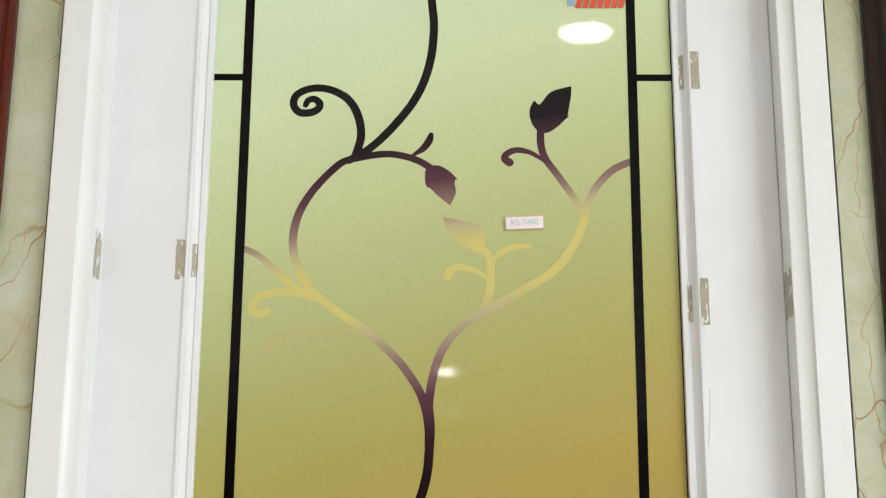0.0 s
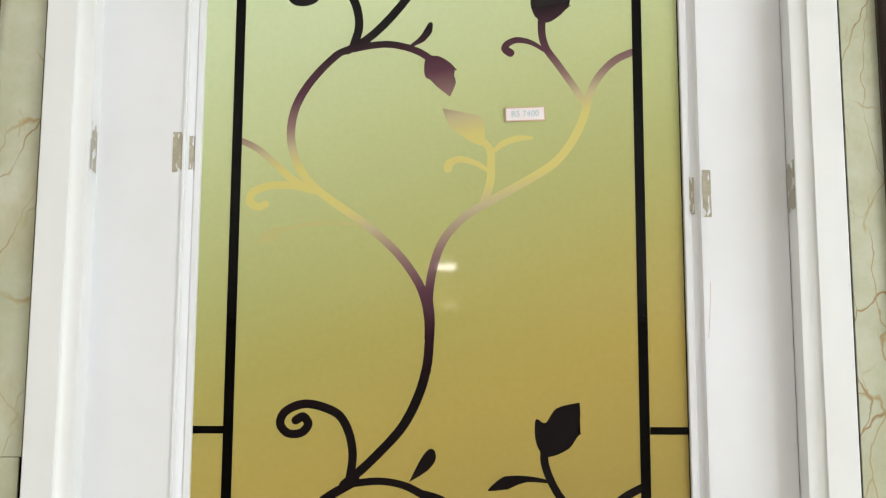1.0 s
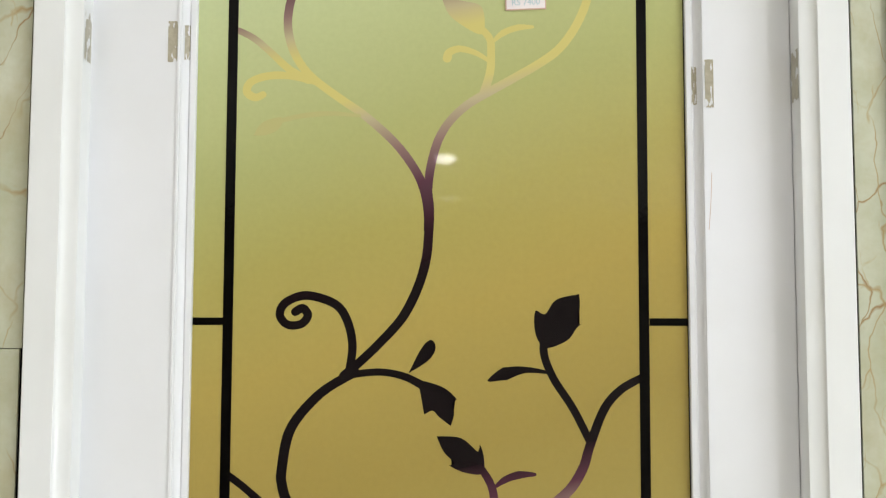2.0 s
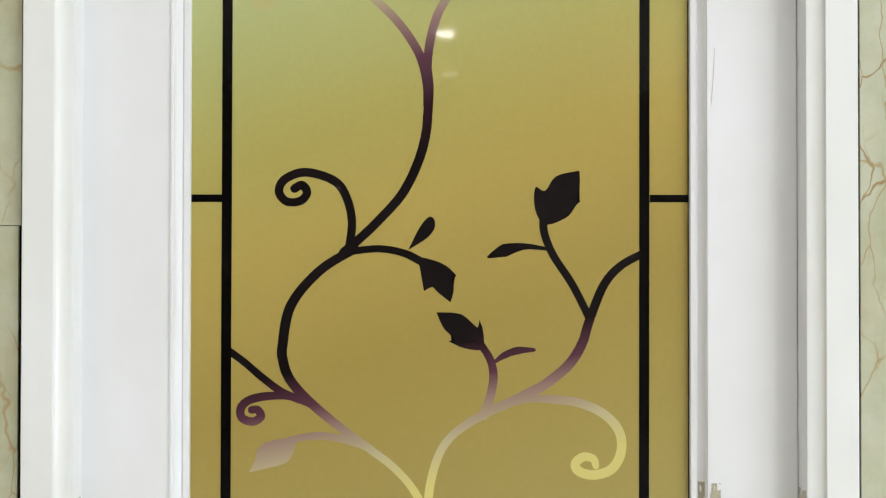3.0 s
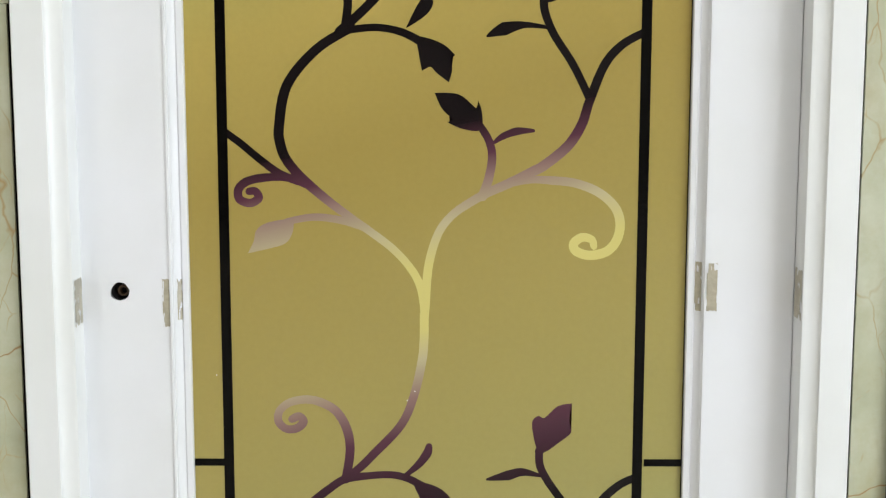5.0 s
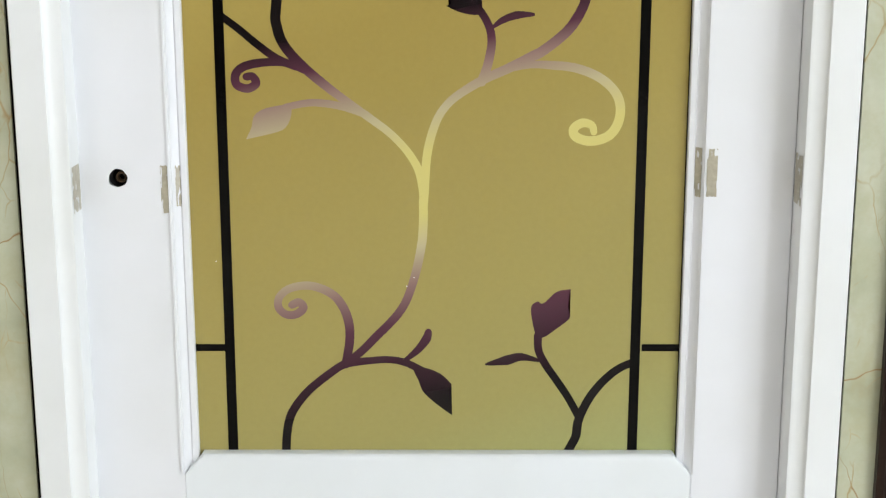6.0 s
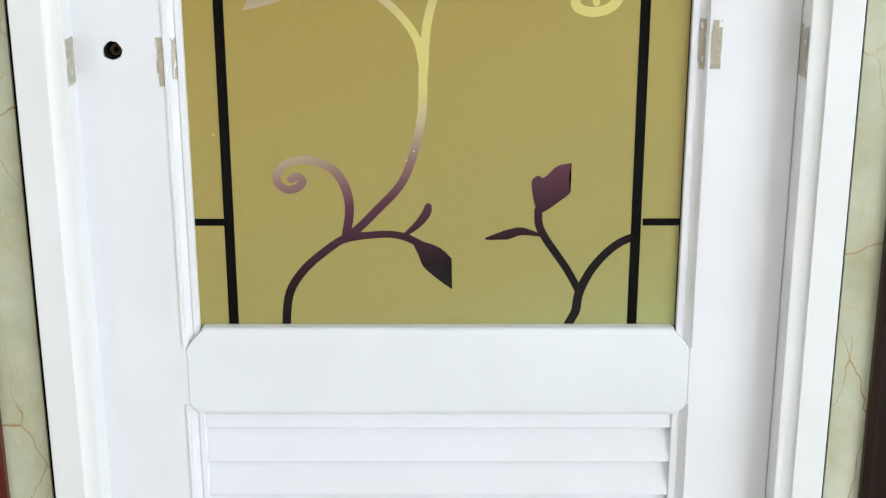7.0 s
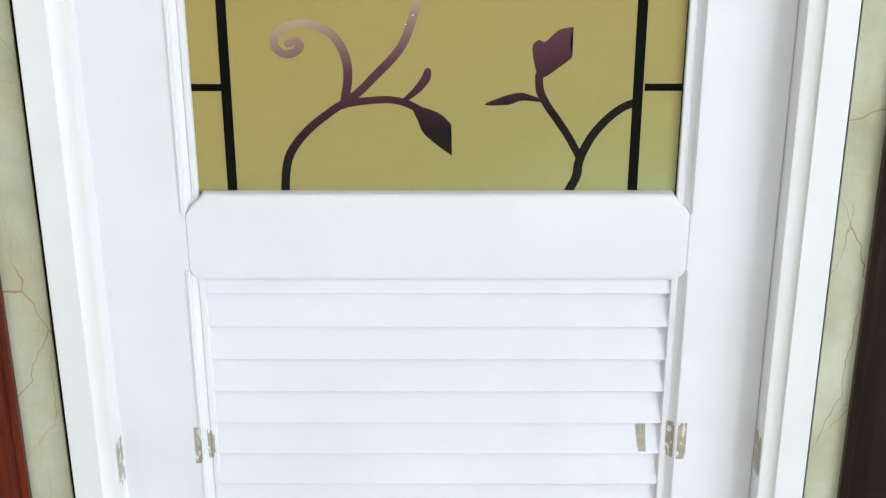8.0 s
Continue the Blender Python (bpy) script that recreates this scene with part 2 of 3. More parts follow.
# ---- door frame ----
door_frame = thing("door_frame", "white painted moulded door frame set in the marble wall", "door frame")
FACE = -0.0585
COVE = [(0.3954 + 0.0178 * math.sin(radians(a)), -0.0512 - 0.0068 * (1 - math.cos(radians(a)))) for a in range(0, 91, 9)]
JAMB = [(0.3940, 0.060), (0.3940, -0.0498), (0.3945, -0.0509)] + COVE + [(0.4139, FACE), (0.4471, FACE), (0.4482, -0.0573), (HALF, -0.055), (HALF, 0.060)]
for side in (-1, 1):
    part("jamb", prism(JAMB, 0.0, HEAD, lambda u, v, s: (side * u, v, s)), white_frame, door_frame, smooth=True)
head_section = [(u + HEAD - HALF, v) for u, v in JAMB]
part("head", prism(head_section, -0.3938, 0.3938, lambda u, v, s: (s, v, u)), white_frame, door_frame, smooth=True)

# ---- door leaf ----
door = thing("glazed_door", "white door with printed vine glass above louvred slats", "door")
LEAF, STILE_IN, FRONT, REAR = 0.3934, 0.2924, -0.015, 0.022
HOLE_X, HOLE_Z, HOLE_R = -0.352, 1.0068, 0.0102
LEAF_TOP, LEAF_BOTTOM = 2.142, 0.008


def stile(side, hole=None):
    bm = bmesh.new()
    x0, x1 = sorted((side * STILE_IN, side * (LEAF if side > 0 else LEAF + 0.0008)))
    if hole is None:
        box(x0, x1, FRONT, REAR, LEAF_BOTTOM, LEAF_TOP, 0.0016, bm)
        return bm
    hx, hz, r = hole
    q = 0.02
    box(x0, x1, FRONT, REAR, LEAF_BOTTOM, hz - q, 0.0, bm)
    box(x0, x1, FRONT, REAR, hz + q, LEAF_TOP, 0.0, bm)
    box(x0, hx - q, FRONT, REAR, hz - q, hz + q, 0.0, bm)
    box(hx + q, x1, FRONT, REAR, hz - q, hz + q, 0.0, bm)
    count = 32
    square, ring, deep = [], [], []
    for i in range(count):
        a = 2 * math.pi * i / count
        c, s = math.cos(a), math.sin(a)
        k = q / max(abs(c), abs(s))
        wob = r * (1.0 + 0.05 * math.sin(2 * a + 0.6) * math.cos(5 * a) + 0.10 * max(0.0, math.cos(a - 3.6)) ** 8)
        square.append(bm.verts.new((hx + k * c, FRONT, hz + k * s)))
        ring.append(bm.verts.new((hx + wob * c, FRONT + 0.0004, hz + wob * s)))
        deep.append(bm.verts.new((hx + wob * c, FRONT + 0.020, hz + wob * s)))
    for i in range(count):
        j = (i + 1) % count
        bm.faces.new((square[i], square[j], ring[j], ring[i]))
        bm.faces.new((ring[i], ring[j], deep[j], deep[i]))
    bm.faces.new(deep)
    return bm


part("stile", stile(-1, (HOLE_X, HOLE_Z, HOLE_R)), white_foil, door, "white stile with a bored latch hole")
part("stile", stile(1), white_foil, door)
# near-black liner paints the shade inside the drilled hole
bore = bmesh.new()
for y, r in ((FRONT + 0.0012, HOLE_R * 0.96), (FRONT + 0.019, HOLE_R * 0.96)):
    for i in range(24):
        a = 2 * math.pi * i / 24
        bore.verts.new((HOLE_X + r * math.cos(a), y, HOLE_Z + r * math.sin(a)))
bore.verts.ensure_lookup_table()
for i in range(24):
    j = (i + 1) % 24
    bore.faces.new((bore.verts[i], bore.verts[j], bore.verts[24 + j], bore.verts[24 + i]))
bore.faces.new(bore.verts[24:48])
part("bore", bore, hole_shade, door, "near-black liner for the shade in the latch bore")
spindle = bmesh.new()
rings = []
for r, y in ((0.0036, 0.017), (0.0036, 0.0090), (0.0042, 0.0078), (0.0058, 0.0078), (0.0064, 0.0090), (0.0064, 0.017)):
    rings.append([spindle.verts.new((HOLE_X + 0.0020 + r * math.cos(a * math.pi / 12), FRONT + y, HOLE_Z - 0.0002 + r * math.sin(a * math.pi / 12))) for a in range(24)])
for a, b in zip(rings, rings[1:]):
    for i in range(24):
        j = (i + 1) % 24
        spindle.faces.new((a[i], a[j], b[j], b[i]))
part("latch_spindle", spindle, latch_metal, door, "brown metal latch tube in the bore", True)

GLASS_LOW, GLASS_HIGH = 0.6608, 2.03
PANE = 0.2772
RAIL_TOP, RAIL_BOTTOM = 0.6835, 0.5735
LOUVRE_LOW = 0.13
# glazing bead: (distance from the pane's centre line, depth)
BEAD = [(PANE - 0.0005, 0.004), (PANE - 0.0005, -0.0068), (PANE + 0.0005, -0.0080), (PANE + 0.0062, -0.0084), (PANE + 0.0072, -0.0072), (PANE + 0.0080, -0.0066),
        (PANE + 0.0120, -0.0095), (PANE + 0.0155, -0.0135), (PANE + 0.0172, -0.0166), (PANE + 0.0195, -0.0168), (0.2966, -0.0160), (0.2970, -0.0145), (0.2970, 0.004)]


def bead_depth(x):
    x = abs(x)
    for (a, da), (b, db) in zip(BEAD[1:-1], BEAD[2:-1]):
        if a <= x <= b and b > a:
            return da + (db - da) * (x - a) / (b - a)
    return FRONT if x > 0.2968 else -0.008


for low, high in ((RAIL_TOP - 0.0240, GLASS_HIGH + 0.0198), (LOUVRE_LOW, RAIL_BOTTOM + 0.0140)):
    for side in (-1, 1):
        part("bead", prism(BEAD, low, high, lambda u, v, s: (side * u, v, s)), white_foil, door, "white moulded glazing bead", True)
top_bead = [(u - PANE + GLASS_HIGH, v) for u, v in BEAD]
part("bead", prism(top_bead, -0.2965, 0.2965, lambda u, v, s: (s, v, u)), white_foil, door, "white moulded glazing bead", True)
part("top_rail", box(-STILE_IN, STILE_IN, FRONT, REAR, GLASS_HIGH + 0.0198, LEAF_TOP, 0.0012), white_foil, door)
part("bottom_rail", box(-STILE_IN, STILE_IN, FRONT, REAR, LEAF_BOTTOM, LOUVRE_LOW, 0.0012), white_foil, door)


def rail():
    """Middle rail with coped corners that lap over the beads, its long edges rounded."""
    top, low, wide = RAIL_TOP, RAIL_BOTTOM, 0.2925
    outline = [(-0.2715, top), (0.2715, top), (0.2760, top - 0.0060), (0.2880, top - 0.0185), (wide, top - 0.0245), (wide, low + 0.0145), (0.2890, low + 0.0085),
               (0.2800, low + 0.0020), (0.2760, low), (-0.2760, low), (-0.2800, low + 0.0020), (-0.2890, low + 0.0085), (-wide, low + 0.0145), (-wide, top - 0.0245),
               (-0.2880, top - 0.0185), (-0.2760, top - 0.0060)]
    bm = bmesh.new()
    middle = (top + low) / 2
    layers = []
    for grow, y in ((0.0, 0.010), (0.0, -0.0100), (0.0010, -0.0126), (0.0034, -0.0145), (0.0085, -0.0153)):
        ring = []
        for x, z in outline:
            edge = 1.0 if z in (top, low) else 0.25
            ring.append(bm.verts.new((x - math.copysign(grow * 0.08, x), y, z - math.copysign(grow * edge, z - middle))))
        layers.append(ring)
    for a, b in zip(layers, layers[1:]):
        for i in range(len(a)):
            j = (i + 1) % len(a)
            bm.faces.new((a[i], a[j], b[j], b[i]))
    bm.faces.new(layers[-1])
    bm.faces.new(list(reversed(layers[0])))
    return bm


part("middle_rail", rail(), white_rail, door, "white middle rail with coped corners", True)

# louvre slats, each tilted with its lower edge forward
PITCH, FIRST = 0.0446, 0.5529
SLAT = [(0.0, -0.0062), (0.0016, -0.0070), (0.0035, -0.0066), (0.0500, 0.0050), (0.0500, 0.0105), (0.0, 0.0003)]
SHORT_SLAT = [(0.0, -0.0062), (0.0016, -0.0070), (0.0035, -0.0066), (0.030, 0.0), (0.030, 0.006), (0.0, 0.0003)]


def slat(section, z):
    """A slat whose lower lip lifts a little where it enters the east bead."""
    bm = bmesh.new()
    rings = []
    for x, lift in ((-PANE, 0.0004), (-PANE + 0.012, 0.0), (PANE - 0.014, 0.0), (PANE, 0.0010)):
        rings.append([bm.verts.new((x, v, z + u + (lift if u < 0.01 else 0.0))) for u, v in section])
    for a, b in zip(rings, rings[1:]):
        for i in range(len(section)):
            j = (i + 1) % len(section)
            bm.faces.new((a[i], a[j], b[j], b[i]))
    bm.faces.new(rings[0])
    bm.faces.new(list(reversed(rings[-1])))
    return bm


part("slat", slat(SHORT_SLAT, FIRST), white_slat, door)
for i in range(1, 11):
    if FIRST - PITCH * i > LOUVRE_LOW - 0.02:
        part("slat", slat(SLAT, FIRST - PITCH * i), white_slat, door)
part("louvre_back", box(-PANE, PANE, 0.0145, 0.018, LOUVRE_LOW, RAIL_BOTTOM), white_slat, door)

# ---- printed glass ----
pane = part("glass_pane", box(-PANE, PANE, 0.0, 0.006, GLASS_LOW, GLASS_HIGH), glass_tone, door, "ochre to pale green glass carrying the vine print")
# shade along the east bead's foot, painted as a dark strip
part("bead_shade", box(PANE - 0.0017, PANE - 0.0006, -0.0008, 0.0, GLASS_LOW, GLASS_HIGH), shade_black, door, "thin dark strip for the shade beside the bead")
for x, foot in ((-0.2366, -0.2377), (0.2290, 0.2258)):
    bm = box(x - 0.0056, x + 0.0056, -0.0004, 0.0, GLASS_LOW, GLASS_HIGH)
    for v in bm.verts:
        v.co.x += (foot - x) * (v.co.z < 1.0)
    part("line", bm, black_ink, pane, "black printed line")
for z in (1.8993, 1.3522, 0.8075):
    for x0, x1 in ((-PANE, -0.2421), (0.2335, PANE)):
        part("line", box(x0, x1, -0.0003, 0.0, z - 0.0042, z + 0.0042), black_ink, pane, "black printed line")

layer = 0


def flat_shape(name, outline, front, ink):
    bm = bmesh.new()
    lower = [bm.verts.new((p[0], -0.00001, p[1])) for p in outline]
    upper = [bm.verts.new((p[0], front, p[1])) for p in outline]
    for i in range(len(outline)):
        j = (i + 1) % len(outline)
        bm.faces.new((lower[i], lower[j], upper[j], upper[i]))
    top = bm.faces.new(upper)
    bmesh.ops.triangulate(bm, faces=[top])
    return part(name, bm, ink, pane, "printed vine " + name)


def next_front():
    global layer
    layer += 1
    return -0.00005 - 0.00001 * (layer % 20)


def stroke(name, widths, points, ink=vine_ink):
    """A printed line of changing width with round ends, cut off at the pane's edges."""
    line = smooth_line(points)
    count = len(line)
    front = next_front()
    bm = bmesh.new()
    rows = []
    for i, p in enumerate(line):
        ahead = (line[min(i + 1, count - 1)] - line[max(i - 1, 0)]).normalized()
        s = i / (count - 1) * (len(widths) - 1)
        k = min(int(s), len(widths) - 2)
        wide = widths[k] + (widths[k + 1] - widths[k]) * (s - k)
        rows.append((p, ahead, wide / 2))
    full = []
    for n, (p, ahead, r) in enumerate(rows):
        if n == 0:
            for a in (80, 60, 35):
                full.append((p - ahead * r * math.sin(radians(a)), ahead, r * math.cos(radians(a))))
        full.append((p, ahead, r))
        if n == count - 1:
            for a in (35, 60, 80):
                full.append((p + ahead * r * math.sin(radians(a)), ahead, r * math.cos(radians(a))))
    quads = []
    for p, ahead, r in full:
        side = Vector((-ahead.y, ahead.x)) * r
        quads.append([bm.verts.new((q.x, y, max(GLASS_LOW + 0.0002, min(GLASS_HIGH - 0.001, q.y)))) for q, y in
                      ((p + side, -0.00001), (p + side, front), (p - side, front), (p - side, -0.00001))])
    for a, b in zip(quads, quads[1:]):
        for i in range(3):
            bm.faces.new((a[i], a[i + 1], b[i + 1], b[i]))
    return part(name, bm, ink, pane, "printed vine " + name)


def blade(name, points, ink=vine_ink):
    return flat_shape(name, smooth_line(points, 5, True), next_front(), ink)


# upper spray
stroke("stem", (0.0100, 0.0102, 0.0100, 0.0095), [(-0.0157, 2.0238), (-0.0134, 1.9937), (-0.0111, 1.9675), (-0.0136, 1.9304), (-0.0216, 1.8974), (-0.0350, 1.8683), (-0.0563, 1.8395), (-0.0776, 1.8166), (-0.0949, 1.8030), (-0.1109, 1.7938)])
stroke("stem", (0.0080, 0.0090, 0.0098, 0.0098, 0.0092, 0.0095, 0.0100, 0.0085), [(-0.0895, 1.8016), (-0.1096, 1.7952), (-0.1242, 1.7874), (-0.1478, 1.7627), (-0.1644, 1.7375), (-0.1730, 1.7126), (-0.1741, 1.6851), (-0.1659, 1.6565), (-0.1481, 1.6316), (-0.1180, 1.6082), (-0.0842, 1.5844), (-0.0506, 1.5535), (-0.0289, 1.5242), (-0.0190, 1.5022), (-0.0144, 1.4771), (-0.0142, 1.4548)])
stroke("curl", (0.0100, 0.0100, 0.0092, 0.0092, 0.0095, 0.0090, 0.0070), [(-0.1043, 1.7973), (-0.0974, 1.8237), (-0.1013, 1.8495), (-0.1126, 1.8696), (-0.1299, 1.8812), (-0.1491, 1.8855), (-0.1661, 1.8826), (-0.1774, 1.8746), (-0.1791, 1.8630), (-0.1720, 1.8544), (-0.1598, 1.8537), (-0.1504, 1.8580), (-0.1479, 1.8652), (-0.1542, 1.8710), (-0.1616, 1.8696), (-0.1648, 1.8638)])
stroke("twig", (0.0085, 0.0085, 0.0085), [(-0.1042, 1.7959), (-0.0828, 1.8002), (-0.0626, 1.8017), (-0.0423, 1.7982), (-0.0254, 1.7918), (-0.0119, 1.7827)])
blade("leaf", [(-0.0180, 1.7848), (-0.0053, 1.7877), (0.0082, 1.7806), (0.0183, 1.7701), (0.0183, 1.7701), (0.0136, 1.7680), (0.0163, 1.7547), (0.0097, 1.7380), (0.0097, 1.7380), (-0.0050, 1.7498), (-0.0131, 1.7581), (-0.0192, 1.7623), (-0.0206, 1.7742)])
stroke("leaflet", (0.0030, 0.0080, 0.0092, 0.0060), [(-0.0356, 1.8003), (-0.0236, 1.8081), (-0.0162, 1.8181), (-0.0136, 1.8260)])
stroke("stem", (0.0087, 0.0093, 0.0099, 0.0099, 0.0095, 0.0100, 0.0085), [(0.2230, 1.7924), (0.2026, 1.7825), (0.1855, 1.7656), (0.1751, 1.7481), (0.1694, 1.7314), (0.1643, 1.7121), (0.1519, 1.6860), (0.1337, 1.6621), (0.1105, 1.6451), (0.0828, 1.6289), (0.0565, 1.6141), (0.0317, 1.5993), (0.0122, 1.5813), (-0.0007, 1.5615), (-0.0084, 1.5386), (-0.0127, 1.5158), (-0.0139, 1.4964), (-0.0137, 1.4739), (-0.0142, 1.4548)])
stroke("twig", (0.0085, 0.0085, 0.0093), [(0.1673, 1.7286), (0.1531, 1.7515), (0.1355, 1.7774), (0.1224, 1.7964), (0.1173, 1.8148), (0.1175, 1.8341)])
blade("bud", [(0.1550, 1.8883), (0.1550, 1.8883), (0.1304, 1.8809), (0.1166, 1.8650), (0.1098, 1.8693), (0.1042, 1.8542), (0.1094, 1.8362), (0.1229, 1.8284), (0.1365, 1.8356), (0.1468, 1.8456), (0.1516, 1.8499), (0.1482, 1.8521), (0.1540, 1.8723)])
stroke("hook", (0.0040, 0.0070, 0.0082, 0.0100), [(0.1230, 1.7922), (0.1057, 1.8034), (0.0889, 1.8070), (0.0774, 1.8027), (0.0740, 1.7963), (0.0800, 1.7914)])
stroke("twig", (0.0099, 0.0090, 0.0081), [(0.0487, 1.6114), (0.0559, 1.6349), (0.0573, 1.6571), (0.0554, 1.6755), (0.0423, 1.6898)])
blade("leaf", [(0.0008, 1.7239), (0.0008, 1.7239), (0.0252, 1.7191), (0.0462, 1.7124), (0.0501, 1.6893), (0.0448, 1.6798), (0.0252, 1.6899), (0.0087, 1.7041)])
stroke("hook", (0.0045, 0.0068, 0.0087, 0.0105), [(0.0553, 1.6490), (0.0396, 1.6584), (0.0218, 1.6631), (0.0100, 1.6590), (0.0074, 1.6523)])
stroke("leaflet", (0.0037, 0.0074, 0.0074, 0.0037), [(0.0594, 1.6714), (0.0713, 1.6817), (0.0879, 1.6878), (0.1044, 1.6886)])
stroke("twig", (0.0074, 0.0081, 0.0093), [(-0.2304, 1.6843), (-0.2114, 1.6741), (-0.1910, 1.6564), (-0.1719, 1.6389), (-0.1505, 1.6268)])
stroke("curl", (0.0062, 0.0090, 0.0090, 0.0095, 0.0080), [(-0.1426, 1.6242), (-0.1717, 1.6315), (-0.1967, 1.6314), (-0.2155, 1.6246), (-0.2202, 1.6132), (-0.2108, 1.6066), (-0.2018, 1.6099)])
stroke("twig", (0.0037, 0.0062, 0.0050), [(-0.0920, 1.5857), (-0.1247, 1.5882), (-0.1572, 1.5854), (-0.1856, 1.5787)], faint_ink)
blade("leaf", [(-0.1793, 1.5834), (-0.1961, 1.5807), (-0.2057, 1.5740), (-0.2117, 1.5628), (-0.2117, 1.5628), (-0.1968, 1.5635), (-0.1828, 1.5708)], faint_ink)
# middle spray
stroke("stem", (0.0070, 0.0098, 0.0102, 0.0105, 0.0105, 0.0105, 0.0099, 0.0099, 0.0099), [(-0.0133, 1.5031), (-0.0126, 1.4884), (-0.0119, 1.4731), (-0.0131, 1.4502), (-0.0156, 1.4235), (-0.0244, 1.3918), (-0.0419, 1.3570), (-0.0689, 1.3266), (-0.0921, 1.3046), (-0.1072, 1.2920)])
stroke("stem", (0.0099, 0.0112, 0.0112, 0.0108, 0.0090, 0.0085, 0.0095, 0.0070), [(-0.0940, 1.2960), (-0.1327, 1.2723), (-0.1653, 1.2333), (-0.1747, 1.1875), (-0.1738, 1.1708), (-0.1687, 1.1550), (-0.1573, 1.1391), (-0.1404, 1.1224), (-0.1197, 1.1051), (-0.1001, 1.0902), (-0.0767, 1.0733), (-0.0520, 1.0545), (-0.0334, 1.0349), (-0.0209, 1.0140), (-0.0160, 0.9917), (-0.0155, 0.9692), (-0.0156, 0.9498)])
stroke("curl", (0.0093, 0.0099, 0.0093, 0.0099), [(-0.1013, 1.2942), (-0.0976, 1.3256), (-0.1039, 1.3537), (-0.1177, 1.3719), (-0.1490, 1.3813), (-0.1722, 1.3737), (-0.1791, 1.3599), (-0.1703, 1.3487), (-0.1553, 1.3493), (-0.1478, 1.3587), (-0.1534, 1.3669), (-0.1616, 1.3631)])
stroke("twig", (0.0081, 0.0081, 0.0093), [(-0.1001, 1.2930), (-0.0675, 1.2961), (-0.0393, 1.2911), (-0.0161, 1.2793)])
blade("leaf", [(-0.0223, 1.2849), (-0.0079, 1.2837), (0.0078, 1.2768), (0.0190, 1.2662), (0.0190, 1.2662), (0.0140, 1.2618), (0.0159, 1.2505), (0.0122, 1.2367), (0.0122, 1.2367), (-0.0016, 1.2473), (-0.0079, 1.2536), (-0.0173, 1.2492), (-0.0173, 1.2492), (-0.0204, 1.2661)])
blade("leaflet", [(-0.0349, 1.2949), (-0.0349, 1.2949), (-0.0249, 1.3150), (-0.0174, 1.3269), (-0.0105, 1.3319), (-0.0055, 1.3275), (-0.0061, 1.3181), (-0.0148, 1.3075)])
stroke("stem", (0.0087, 0.0099, 0.0112, 0.0112, 0.0100, 0.0090, 0.0095, 0.0100, 0.0070), [(0.2249, 1.2908), (0.2005, 1.2770), (0.1818, 1.2551), (0.1662, 1.2162), (0.1582, 1.1911), (0.1432, 1.1673), (0.1176, 1.1460), (0.1031, 1.1382), (0.0785, 1.1259), (0.0551, 1.1155), (0.0353, 1.1044), (0.0167, 1.0913), (0.0037, 1.0758), (-0.0045, 1.0570), (-0.0102, 1.0343), (-0.0128, 1.0108), (-0.0142, 0.9853), (-0.0155, 0.9628), (-0.0156, 0.9498)])
stroke("twig", (0.0087, 0.0087, 0.0093), [(0.1662, 1.2193), (0.1480, 1.2556), (0.1261, 1.2894), (0.1160, 1.3151), (0.1160, 1.3332)])
blade("bud", [(0.1553, 1.3833), (0.1553, 1.3833), (0.1297, 1.3770), (0.1172, 1.3608), (0.1065, 1.3645), (0.1053, 1.3445), (0.1110, 1.3288), (0.1216, 1.3232), (0.1423, 1.3320), (0.1516, 1.3445), (0.1572, 1.3495), (0.1572, 1.3495), (0.1535, 1.3514), (0.1559, 1.3683)])
stroke("leaflet", (0.0031, 0.0068, 0.0149, 0.0025), [(0.1217, 1.2957), (0.0954, 1.2988), (0.0722, 1.2944), (0.0541, 1.2869)])
stroke("twig", (0.0105, 0.0093, 0.0081), [(0.0493, 1.1113), (0.0562, 1.1314), (0.0599, 1.1553), (0.0555, 1.1747), (0.0429, 1.1941)])
blade("leaf", [(-0.0035, 1.2254), (-0.0035, 1.2254), (0.0235, 1.2235), (0.0423, 1.2085), (0.0442, 1.2173), (0.0442, 1.2173), (0.0486, 1.2035), (0.0473, 1.1847), (0.0267, 1.1859), (0.0103, 1.1934), (0.0103, 1.1934), (0.0160, 1.1966), (0.0047, 1.2079)])
stroke("leaflet", (0.0031, 0.0075, 0.0088, 0.0037), [(0.0609, 1.1700), (0.0719, 1.1779), (0.0872, 1.1833), (0.1050, 1.1839)])
stroke("curl", (0.0060, 0.0095, 0.0100, 0.0105, 0.0108, 0.0105, 0.0100, 0.0075), [(0.0736, 1.1235), (0.1020, 1.1296), (0.1279, 1.1290), (0.1527, 1.1259), (0.1776, 1.1160), (0.1953, 1.1005), (0.2019, 1.0831), (0.1993, 1.0644), (0.1885, 1.0506), (0.1699, 1.0456), (0.1542, 1.0500), (0.1509, 1.0588), (0.1601, 1.0657), (0.1707, 1.0632), (0.1734, 1.0556)])
stroke("twig", (0.0080, 0.0085, 0.0093), [(-0.2384, 1.1855), (-0.2169, 1.1697), (-0.1959, 1.1520), (-0.1747, 1.1366), (-0.1539, 1.1280)])
stroke("curl", (0.0070, 0.0095, 0.0095, 0.0095, 0.0085), [(-0.1411, 1.1218), (-0.1656, 1.1317), (-0.1903, 1.1323), (-0.2109, 1.1280), (-0.2204, 1.1194), (-0.2196, 1.1083), (-0.2079, 1.1039), (-0.1984, 1.1095), (-0.2019, 1.1169), (-0.2087, 1.1169)])
